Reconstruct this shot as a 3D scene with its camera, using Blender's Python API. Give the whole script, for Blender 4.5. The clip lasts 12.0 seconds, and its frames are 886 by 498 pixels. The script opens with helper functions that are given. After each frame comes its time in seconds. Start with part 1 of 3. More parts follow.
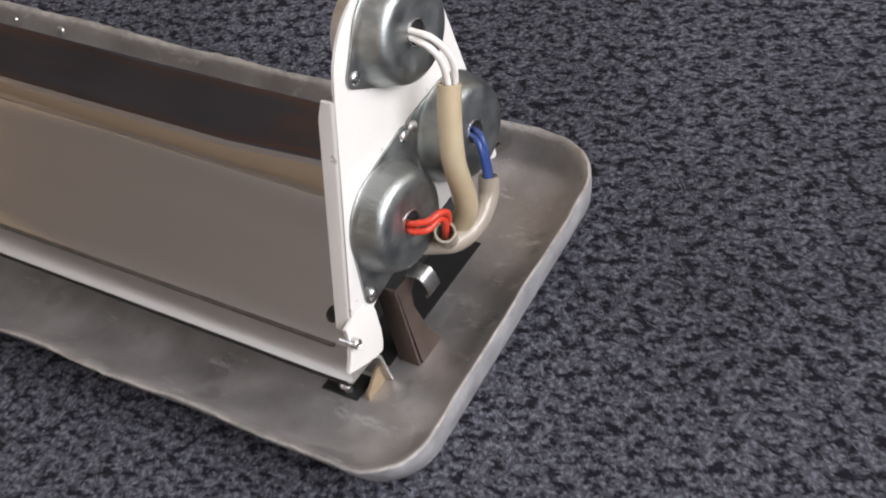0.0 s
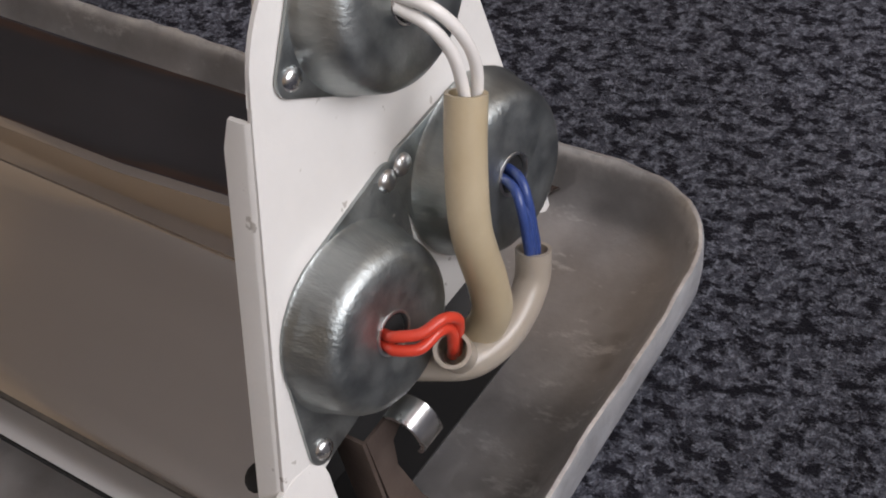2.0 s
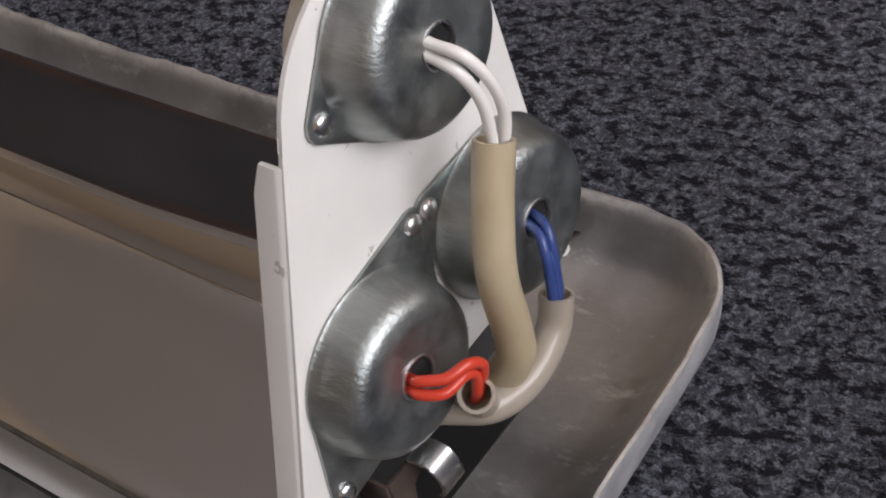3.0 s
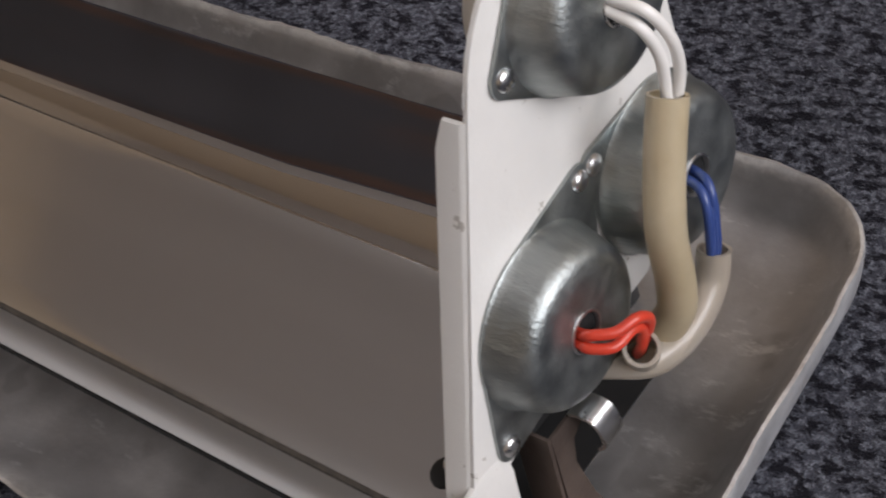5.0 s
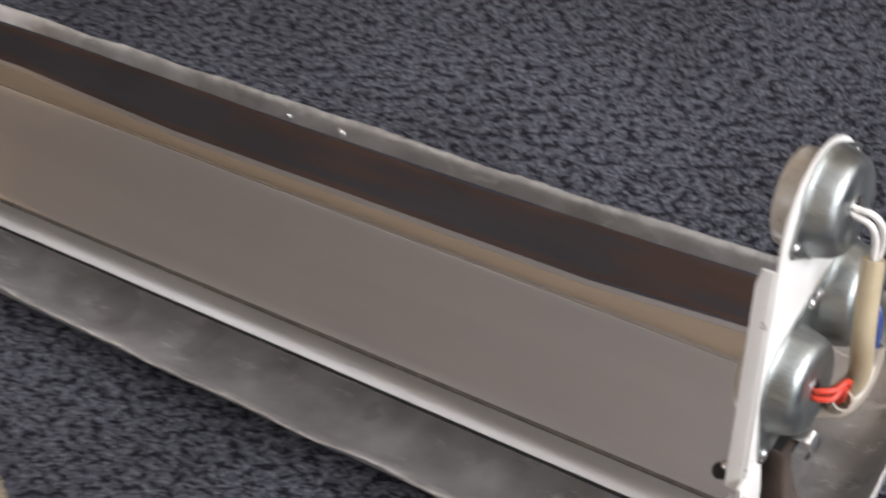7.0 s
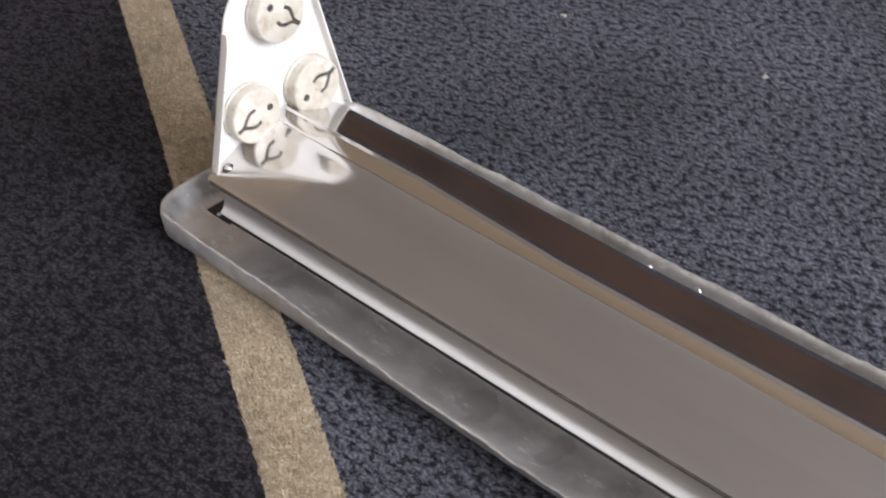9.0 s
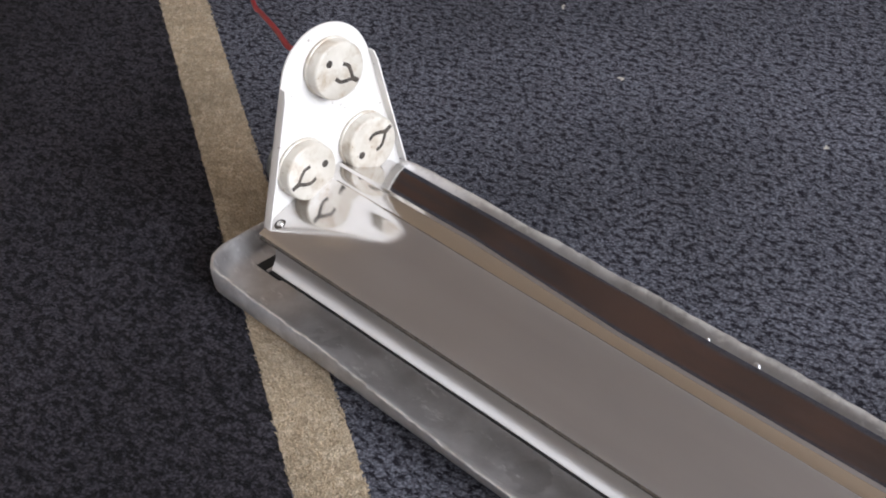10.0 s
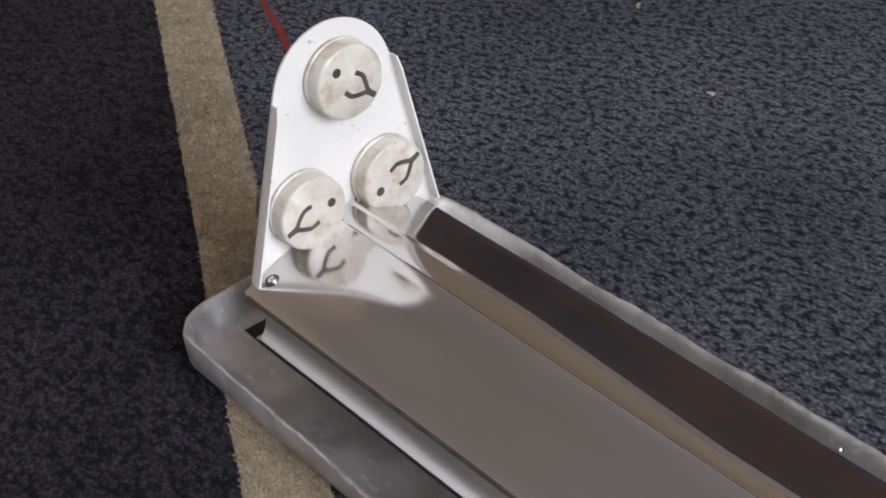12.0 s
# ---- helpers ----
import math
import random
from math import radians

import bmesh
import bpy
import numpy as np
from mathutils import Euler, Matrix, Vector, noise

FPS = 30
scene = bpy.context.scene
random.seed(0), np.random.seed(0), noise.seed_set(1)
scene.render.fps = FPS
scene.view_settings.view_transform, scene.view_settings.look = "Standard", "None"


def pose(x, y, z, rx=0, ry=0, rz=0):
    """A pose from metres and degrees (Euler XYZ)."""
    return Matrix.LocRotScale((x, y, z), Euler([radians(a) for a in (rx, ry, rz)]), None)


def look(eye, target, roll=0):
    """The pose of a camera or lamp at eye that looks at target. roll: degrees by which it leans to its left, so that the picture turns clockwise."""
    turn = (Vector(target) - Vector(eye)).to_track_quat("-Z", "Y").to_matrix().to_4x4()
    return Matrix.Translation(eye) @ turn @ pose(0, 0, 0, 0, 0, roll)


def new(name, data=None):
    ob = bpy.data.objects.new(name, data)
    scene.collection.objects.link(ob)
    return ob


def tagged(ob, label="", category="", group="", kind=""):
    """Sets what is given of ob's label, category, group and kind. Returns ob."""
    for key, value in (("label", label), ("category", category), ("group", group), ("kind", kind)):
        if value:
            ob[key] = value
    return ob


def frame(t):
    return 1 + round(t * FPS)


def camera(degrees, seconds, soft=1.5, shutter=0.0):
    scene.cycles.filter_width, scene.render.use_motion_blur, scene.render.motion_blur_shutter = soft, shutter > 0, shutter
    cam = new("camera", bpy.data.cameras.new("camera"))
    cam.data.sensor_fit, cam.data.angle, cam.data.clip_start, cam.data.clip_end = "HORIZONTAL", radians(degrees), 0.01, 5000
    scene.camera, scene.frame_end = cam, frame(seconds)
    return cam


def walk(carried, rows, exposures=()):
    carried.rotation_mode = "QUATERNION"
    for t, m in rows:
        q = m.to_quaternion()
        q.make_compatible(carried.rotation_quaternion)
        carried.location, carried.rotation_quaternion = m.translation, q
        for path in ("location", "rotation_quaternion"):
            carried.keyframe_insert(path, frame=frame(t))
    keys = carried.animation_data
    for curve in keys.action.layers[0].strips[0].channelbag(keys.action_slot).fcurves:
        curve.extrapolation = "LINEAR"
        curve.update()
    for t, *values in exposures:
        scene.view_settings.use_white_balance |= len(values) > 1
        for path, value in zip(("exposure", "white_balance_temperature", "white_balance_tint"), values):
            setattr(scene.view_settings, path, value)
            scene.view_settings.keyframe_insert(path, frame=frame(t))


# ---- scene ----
cam = camera(30.96, 12.0, soft=1.9, shutter=0.5)
PATH = [
    (0, look((0.3420, -0.3046, 0.4691), (0.0709, -0.0670, 0.1226), -21.51)),
    (0.5, look((0.2983, -0.2570, 0.4126), (0.0235, -0.0187, 0.0695), -21.55)),
    (1, look((0.2450, -0.2005, 0.3580), (-0.0315, 0.0277, 0.0095), -21.63)),
    (1.5, look((0.2056, -0.1558, 0.3155), (-0.0768, 0.0648, -0.0332), -21.60)),
    (2, look((0.2047, -0.1542, 0.3134), (-0.0789, 0.0662, -0.0345), -21.55)),
    (2.5, look((0.2038, -0.1545, 0.3158), (-0.0810, 0.0683, -0.0296), -21.23)),
    (2.7, look((0.2028, -0.1552, 0.3178), (-0.0828, 0.0720, -0.0240), -20.64)),
    (4.3, look((0.1805, -0.1659, 0.3153), (-0.1023, 0.0663, -0.0254), -20.62)),
    (4.5, look((0.1792, -0.1667, 0.3149), (-0.1059, 0.0606, -0.0272), -21.31)),
    (5, look((0.1785, -0.1782, 0.3261), (-0.1090, 0.0397, -0.0202), -21.82)),
    (5.5, look((0.1846, -0.1993, 0.3530), (-0.0979, 0.0219, 0.0048), -20.60)),
    (6, look((0.1930, -0.2406, 0.3986), (-0.0889, -0.0181, 0.0508), -20.58)),
    (6.5, look((0.1893, -0.2953, 0.4499), (-0.0732, -0.0472, 0.1041), -17.28)),
    (7, look((0.1905, -0.3799, 0.5383), (-0.0662, -0.1192, 0.1976), -13.80)),
    (7.5, look((0.2000, -0.4348, 0.6044), (-0.0711, -0.1822, 0.2687), -13.24)),
    (9.3, look((0.1530, -0.4991, 0.5942), (-0.1638, -0.2432, 0.3041), -5.51)),
    (9.5, look((0.1494, -0.4998, 0.5972), (-0.1701, -0.2441, 0.3099), -5.25)),
    (10, look((0.1367, -0.4954, 0.5944), (-0.1870, -0.2405, 0.3110), -5.17)),
    (10.5, look((0.1235, -0.4867, 0.5863), (-0.2010, -0.2331, 0.3029), -5.09)),
    (11, look((0.0768, -0.4422, 0.5499), (-0.2516, -0.1935, 0.2666), -5.39)),
    (11.5, look((0.0347, -0.4003, 0.5172), (-0.2984, -0.1547, 0.2365), -5.73)),
    (12, look((-0.0217, -0.3588, 0.4835), (-0.3576, -0.1161, 0.2037), -5.83)),
]

walk(cam, PATH, [(0.0, 0.45, 6500, 14), (1.0, 0.22, 6500, 15), (1.5, -0.08, 6550, 16), (2.7, -0.08, 6550, 16), (5.0, -0.08, 6500, 15), (5.5, 0.05, 6500, 14), (6.5, 0.42, 6450, 13), (7.5, 0.78, 6400, 13), (9.3, 0.85, 6200, 13), (10.0, 0.75, 6100, 13), (10.5, 0.65, 6100, 13), (11.0, 0.55, 6100, 13), (12.0, 0.36, 6100, 13)])

# ---- light: a room with one wide window, and an added fill ----
world = bpy.data.worlds.new("world")
scene.world = world
world.use_nodes = True
sky = world.node_tree.nodes.new("ShaderNodeTexSky")
sky.sky_type = "NISHITA"
sky.sun_disc = False
sky.sun_elevation = radians(35)
sky.sun_rotation = radians(200)
world.node_tree.links.new(sky.outputs["Color"], world.node_tree.nodes["Background"].inputs["Color"])
world.node_tree.nodes["Background"].inputs["Strength"].default_value = 0.1


def area_light(name, eye, target, sx, sy, power, color):
    data = bpy.data.lights.new(name, "AREA")
    data.shape, data.size, data.size_y, data.energy, data.color = "RECTANGLE", sx, sy, power, color
    ob = new(name, data)
    ob.matrix_world = look(eye, target)
    return ob


# the window's opening, filled with the light of an overcast sky
area_light("window_and_fill_light", (2.46, 0.1, 1.55), (0.0, 0.1, 1.35), 2.3, 1.5, 98, (0.96, 0.98, 1.0))
# weak fill added with no known source, in the wall the camera comes from
area_light("window_and_fill_light", (-2.0, -2.56, 1.6), (-2.0, 0.0, 1.4), 1.5, 1.3, 9, (0.93, 0.97, 1.0))


# ---- materials ----
def nodes_of(name):
    m = bpy.data.materials.new(name)
    m.use_nodes = True
    nt = m.node_tree
    return m, nt, nt.nodes["Principled BSDF"]


def add(nt, kind, **inputs):
    n = nt.nodes.new(kind)
    for k, v in inputs.items():
        n.inputs[k.replace("_", " ")].default_value = v
    return n


def ramp(nt, fac, stops):
    r = nt.nodes.new("ShaderNodeValToRGB")
    el = r.color_ramp.elements
    while len(el) < len(stops):
        el.new(0.5)
    for e, (p, c) in zip(el, stops):
        e.position, e.color = p, (*c, 1) if len(c) == 3 else c
    nt.links.new(fac, r.inputs["Fac"])
    return r


def coords(nt, scale=(1, 1, 1), rot=(0, 0, 0)):
    tc = nt.nodes.new("ShaderNodeTexCoord")
    mp = nt.nodes.new("ShaderNodeMapping")
    mp.inputs["Scale"].default_value = scale
    mp.inputs["Rotation"].default_value = rot
    nt.links.new(tc.outputs["Object"], mp.inputs["Vector"])
    return mp.outputs["Vector"]


def noise_of(nt, vec, scale, detail=4.0, rough=0.55):
    n = add(nt, "ShaderNodeTexNoise", Scale=scale, Detail=detail, Roughness=rough)
    nt.links.new(vec, n.inputs["Vector"])
    return n


def bump(nt, bsdf, height, strength, dist):
    b = add(nt, "ShaderNodeBump", Strength=strength, Distance=dist)
    nt.links.new(height, b.inputs["Height"])
    nt.links.new(b.outputs["Normal"], bsdf.inputs["Normal"])
    return b


def mix(nt, fac, a, b):
    n = nt.nodes.new("ShaderNodeMix")
    n.data_type = "RGBA"
    nt.links.new(fac, n.inputs[0])
    for sock, v in ((n.inputs[6], a), (n.inputs[7], b)):
        if isinstance(v, tuple):
            sock.default_value = (*v, 1)
        else:
            nt.links.new(v, sock)
    return n.outputs[2]


def carpet(name, dark, mid, light, size=1.0, cover=0.47, fuzz=1500, depth=0.004):
    """Loop pile: a mid ground with lighter loops, and ragged dark flecks that lie along one way."""
    m, nt, b = nodes_of(name)
    v = coords(nt)
    along = coords(nt, (0.72, 1.2, 1.0), (0, 0, radians(-38)))
    fleck = noise_of(nt, along, 150 * size, 6.0, 0.74)
    loops = noise_of(nt, v, 330 * size, 3.0, 0.65)
    fib = noise_of(nt, v, fuzz, 2.0, 0.7)
    big = noise_of(nt, v, 5, 3)
    ground = ramp(nt, loops.outputs["Fac"], ((0.30, mid), (0.47, mid), (0.60, light), (1.0, light)))
    mask = ramp(nt, fleck.outputs["Fac"], ((0.0, (1, 1, 1)), (cover - 0.03, (1, 1, 1)), (cover + 0.035, (0, 0, 0)), (1.0, (0, 0, 0))))
    col = mix(nt, mask.outputs["Color"], ground.outputs["Color"], dark)
    for tex, lo, hi in ((fib, 0.5, 1.5), (big, 0.62, 1.22)):
        f2 = ramp(nt, tex.outputs["Fac"], ((0.28, (lo,) * 3), (0.72, (hi,) * 3)))
        mul = nt.nodes.new("ShaderNodeMix")
        mul.data_type, mul.blend_type = "RGBA", "MULTIPLY"
        mul.inputs[0].default_value = 1.0
        nt.links.new(col, mul.inputs[6])
        nt.links.new(f2.outputs["Color"], mul.inputs[7])
        col = mul.outputs[2]
    nt.links.new(col, b.inputs["Base Color"])
    b.inputs["Roughness"].default_value = 0.95
    b.inputs["Specular IOR Level"].default_value = 0.1
    b.inputs["Sheen Weight"].default_value = 0.02
    h = nt.nodes.new("ShaderNodeMath")
    h.operation = "ADD"
    nt.links.new(loops.outputs["Fac"], h.inputs[0])
    nt.links.new(fib.outputs["Fac"], h.inputs[1])
    bump(nt, b, h.outputs[0], 0.8, depth)
    return m


def metal(name, a, b_, rough_a, rough_b, metallic=1.0, stretch=(1, 1, 1), scale=40, grain=0.05, stain=None):
    m, nt, b = nodes_of(name)
    v = coords(nt, stretch)
    n = noise_of(nt, v, scale, 5, 0.6)
    c = ramp(nt, n.outputs["Fac"], ((0.3, a), (0.7, b_)))
    out = c.outputs["Color"]
    if stain:
        s = noise_of(nt, coords(nt), 34, 3, 0.5)
        s2 = ramp(nt, s.outputs["Fac"], ((0.615, (0, 0, 0)), (0.65, (0.38, 0.38, 0.38))))
        out = mix(nt, s2.outputs["Color"], out, stain)
        w = noise_of(nt, coords(nt, (0.6, 1.6, 1.0), (0, 0, 0.5)), 60, 6, 0.75)
        w2 = ramp(nt, w.outputs["Fac"], ((0.58, (0, 0, 0)), (0.68, (1, 1, 1))))
        out = mix(nt, w2.outputs["Color"], out, (0.86, 0.855, 0.845))
    nt.links.new(out, b.inputs["Base Color"])
    r = ramp(nt, n.outputs["Fac"], ((0.3, (rough_a,) * 3), (0.7, (rough_b,) * 3)))
    nt.links.new(r.outputs["Color"], b.inputs["Roughness"])
    b.inputs["Metallic"].default_value = metallic
    g = noise_of(nt, coords(nt, stretch), scale * 9, 3, 0.6)
    bump(nt, b, g.outputs["Fac"], grain, 0.002)
    return m


def paint(name, a, b_, rough, scale=30, grain=0.03, chips=None, coat=0.0):
    m, nt, b = nodes_of(name)
    v = coords(nt)
    n = noise_of(nt, v, scale, 5, 0.6)
    c = ramp(nt, n.outputs["Fac"], ((0.3, a), (0.7, b_)))
    out = c.outputs["Color"]
    if chips:
        s = noise_of(nt, v, 160, 4, 0.6)
        s2 = ramp(nt, s.outputs["Fac"], ((0.665, (0, 0, 0)), (0.69, (1, 1, 1))))
        out = mix(nt, s2.outputs["Color"], out, chips)
    nt.links.new(out, b.inputs["Base Color"])
    b.inputs["Roughness"].default_value = rough
    b.inputs["Coat Weight"].default_value = coat
    g = noise_of(nt, v, scale * 20, 3, 0.6)
    bump(nt, b, g.outputs["Fac"], grain, 0.002)
    return m


M_CARPET = carpet("mottled_carpet", (0.015, 0.014, 0.021), (0.088, 0.09, 0.112), (0.235, 0.246, 0.29), 1.35, 0.475)
M_DARK = carpet("dark_carpet", (0.006, 0.0052, 0.007), (0.023, 0.0208, 0.026), (0.07, 0.066, 0.08), 1.35, 0.48)
M_BEIGE = carpet("beige_pile", (0.45, 0.36, 0.25), (0.53, 0.43, 0.30), (0.64, 0.54, 0.40), 0.45, 0.42, 900, 0.006)
M_PAN = metal("pan_aluminium", (0.47, 0.457, 0.453), (0.68, 0.667, 0.66), 0.36, 0.55, 0.86, (1, 1, 1), 45, 0.09, (0.31, 0.297, 0.29))
M_OUT = metal("outer_aluminium", (0.34, 0.34, 0.35), (0.56, 0.56, 0.57), 0.4, 0.6, 0.45, (1, 1, 1), 80, 0.1)
M_TAN = paint("rusty_tan_steel", (0.20, 0.14, 0.085), (0.33, 0.25, 0.16), 0.5, 120, 0.06)
M_LIP = metal("satin_aluminium", (0.50, 0.492, 0.48), (0.62, 0.61, 0.597), 0.40, 0.52, 1.0, (0.2, 2, 2), 30, 0.03)
def rim_wear(m):
    """Bare bright metal where the rim has been rubbed, in broken patches."""
    nt = m.node_tree
    b = nt.nodes["Principled BSDF"]
    tc = nt.nodes.new("ShaderNodeTexCoord")
    sep = nt.nodes.new("ShaderNodeSeparateXYZ")
    nt.links.new(tc.outputs["Object"], sep.inputs[0])
    high = ramp(nt, sep.outputs["Z"], ((0.0, (0, 0, 0)), (0.0188, (0, 0, 0)), (0.0196, (1, 1, 1)), (1.0, (1, 1, 1))))
    n = noise_of(nt, coords(nt), 70, 4, 0.7)
    patch = ramp(nt, n.outputs["Fac"], ((0.42, (0.15, 0.15, 0.15)), (0.58, (1, 1, 1))))
    mul = nt.nodes.new("ShaderNodeMath")
    mul.operation = "MULTIPLY"
    nt.links.new(high.outputs["Color"], mul.inputs[0])
    nt.links.new(patch.outputs["Color"], mul.inputs[1])
    old = b.inputs["Base Color"].links[0].from_socket
    nt.links.new(mix(nt, mul.outputs[0], old, (0.86, 0.85, 0.83)), b.inputs["Base Color"])


rim_wear(M_PAN)
M_MIRROR = metal("polished_aluminium", (0.60, 0.58, 0.565), (0.66, 0.64, 0.625), 0.08, 0.13, 1.0, (0.25, 2.5, 2.5), 14, 0.012)
M_ZINC = metal("zinc_plate", (0.27, 0.295, 0.292), (0.46, 0.485, 0.475), 0.36, 0.52, 1.0, (0.25, 1, 1), 110, 0.14)
M_STEEL = metal("bright_steel", (0.6, 0.6, 0.6), (0.75, 0.75, 0.75), 0.22, 0.35, 1.0, (1, 1, 1), 90, 0.05)
M_BROWN = metal("brown_steel", (0.07, 0.052, 0.045), (0.16, 0.12, 0.10), 0.45, 0.65, 0.6, (1, 1, 1), 60, 0.08)
# near-black of plugs and holes; also stands in for shade in gaps and recesses
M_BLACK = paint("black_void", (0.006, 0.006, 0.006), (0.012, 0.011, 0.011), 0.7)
M_WHITE = paint("white_enamel", (0.70, 0.682, 0.65), (0.765, 0.745, 0.712), 0.36, 40, 0.05, (0.45, 0.42, 0.38), 0.2)
M_CREAM = paint("cream_porcelain", (0.52, 0.48, 0.41), (0.67, 0.64, 0.57), 0.3, 55, 0.03, (0.42, 0.36, 0.28), 0.2)


def brown_stains(m):
    """Soft brown burn marks on the porcelain."""
    nt = m.node_tree
    b = nt.nodes["Principled BSDF"]
    n = noise_of(nt, coords(nt), 75, 3, 0.6)
    patch = ramp(nt, n.outputs["Fac"], ((0.5, (0, 0, 0)), (0.72, (0.75, 0.75, 0.75))))
    old = b.inputs["Base Color"].links[0].from_socket
    nt.links.new(mix(nt, patch.outputs["Color"], old, (0.36, 0.28, 0.19)), b.inputs["Base Color"])


brown_stains(M_CREAM)
# dark brown of slots and washers; also the shade drawn in the reflector's seam
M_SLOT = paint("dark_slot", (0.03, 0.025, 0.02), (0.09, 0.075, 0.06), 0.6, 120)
M_WIREW = paint("white_wire", (0.80, 0.77, 0.73), (0.84, 0.81, 0.77), 0.35)
M_WIRER = paint("red_wire", (0.56, 0.045, 0.025), (0.62, 0.06, 0.03), 0.28)
M_WIREB = paint("blue_wire", (0.03, 0.055, 0.19), (0.045, 0.08, 0.25), 0.3)
M_CABLE = paint("dark_red_cable", (0.30, 0.015, 0.02), (0.38, 0.02, 0.03), 0.4)
M_SLEEVE = paint("silicone_sleeve", (0.56, 0.45, 0.28), (0.65, 0.55, 0.38), 0.35, 60, 0.02)
M_SLEEVE.node_tree.nodes["Principled BSDF"].inputs["Transmission Weight"].default_value = 0.3
M_SLEEVE2 = paint("clear_silicone_sleeve", (0.62, 0.54, 0.44), (0.70, 0.63, 0.54), 0.3, 60, 0.02)
M_SLEEVE2.node_tree.nodes["Principled BSDF"].inputs["Transmission Weight"].default_value = 0.55
M_WALL = paint("wall_paint", (0.46, 0.37, 0.275), (0.51, 0.41, 0.31), 0.8, 8)
M_CEIL = paint("ceiling_paint", (0.60, 0.572, 0.556), (0.64, 0.612, 0.595), 0.85, 8)
M_BOARD_BROWN = paint("brown_mirrored_board", (0.05, 0.04, 0.036), (0.17, 0.095, 0.066), 0.5, 5)
M_SLATE = paint("slate_mirrored_board", (0.045, 0.048, 0.058), (0.10, 0.10, 0.115), 0.5, 4)


# ---- mesh helpers (all sizes below in centimetres, scaled here) ----
CM = 0.01


def part(name, bm, material, parent, label="", smooth=True, recalc=True):
    if recalc:
        bmesh.ops.recalc_face_normals(bm, faces=bm.faces[:])
    me = bpy.data.meshes.new(name)
    for v in bm.verts:
        v.co *= CM
    bm.to_mesh(me)
    bm.free()
    me.materials.append(material)
    if smooth:
        me.polygons.foreach_set("use_smooth", [True] * len(me.polygons))
        me.set_sharp_from_angle(angle=radians(38))
    ob = new(name, me)
    ob.parent = parent
    if label:
        tagged(ob, label)
    return ob


def loft(bm, rings, closed=True, cap_a=False, cap_b=False):
    rows = [[bm.verts.new(p) for p in ring] for ring in rings]
    n = len(rows[0])
    for a, b in zip(rows, rows[1:]):
        for i in range(n if closed else n - 1):
            j = (i + 1) % n
            bm.faces.new((a[i], a[j], b[j], b[i]))
    if cap_a:
        bm.faces.new(rows[0][::-1])
    if cap_b:
        bm.faces.new(rows[-1])
    return rows


def lathe(bm, profile, centre, n=40, cap_a=False, cap_b=False):
    """Turns rows of (radius, x) about an axis along x."""
    cx, cy, cz = centre
    rings = [[(cx + x, cy + r * math.cos(2 * math.pi * k / n), cz + r * math.sin(2 * math.pi * k / n)) for k in range(n)] for r, x in profile]
    return loft(bm, rings, True, cap_a, cap_b)


def solid(bm, outline, x0, x1, bevel=0.0):
    """A sheet in the y-z plane, from x0 to x1."""
    a = [bm.verts.new((x0, y, z)) for y, z in outline]
    b = [bm.verts.new((x1, y, z)) for y, z in outline]
    n = len(a)
    for i in range(n):
        j = (i + 1) % n
        bm.faces.new((a[i], a[j], b[j], b[i]))
    bm.faces.new(a[::-1])
    bm.faces.new(b)
    if bevel:
        bmesh.ops.bevel(bm, geom=[e for e in bm.edges if abs(e.verts[0].co.x - e.verts[1].co.x) < 1e-6], offset=bevel, segments=2, affect="EDGES", profile=0.6)


def box(bm, x0, x1, y0, y1, z0, z1, bevel=0.0):
    r = bmesh.ops.create_cube(bm, size=1.0)
    for v in r["verts"]:
        v.co = Vector(((x0 + x1) / 2 + v.co.x * (x1 - x0), (y0 + y1) / 2 + v.co.y * (y1 - y0), (z0 + z1) / 2 + v.co.z * (z1 - z0)))
    if bevel:
        es = list({e for v in r["verts"] for e in v.link_edges})
        bmesh.ops.bevel(bm, geom=es, offset=bevel, segments=2, affect="EDGES", profile=0.6)


def smooth_path(points, steps=8):
    pts = [Vector(p) for p in points]
    pts = [2 * pts[0] - pts[1]] + pts + [2 * pts[-1] - pts[-2]]
    out = []
    for a, b, c, d in zip(pts, pts[1:], pts[2:], pts[3:]):
        for k in range(steps):
            t = k / steps
            out.append(0.5 * (2 * b + (c - a) * t + (2 * a - 5 * b + 4 * c - d) * t * t + (3 * b - a - 3 * c + d) * t**3))
    return out + [pts[-2]]


def tube(bm, points, radius, n=14, inner=0.0, flat=None, steps=8):
    """A tube along a smooth line; inner > 0 gives it a hollow, with open ends."""
    line = smooth_path(points, steps)
    side = Vector((0.31, 0.2, 0.93))
    rings, holes = [], []
    for i, p in enumerate(line):
        d = (line[min(i + 1, len(line) - 1)] - line[max(i - 1, 0)]).normalized()
        side = (side - side.dot(d) * d).normalized()
        other = d.cross(side)
        k = radius if flat is None else radius * flat(i / (len(line) - 1))
        ring = [(math.cos(2 * math.pi * a / n), math.sin(2 * math.pi * a / n)) for a in range(n)]
        rings.append([p + k * (c * side + s * other) for c, s in ring])
        holes.append([p + (k - (radius - inner)) * (c * side + s * other) for c, s in ring])
    if inner:
        loft(bm, holes[:1] + rings + holes[::-1], True)
    else:
        loft(bm, rings, True, True, True)


# ---- the room ----
def slab(name, x0, x1, y0, y1, z0, z1, material):
    bm = bmesh.new()
    box(bm, x0 * 100, x1 * 100, y0 * 100, y1 * 100, z0 * 100, z1 * 100)
    ob = part(name, bm, material, None, smooth=False)
    return tagged(ob, kind="structure")


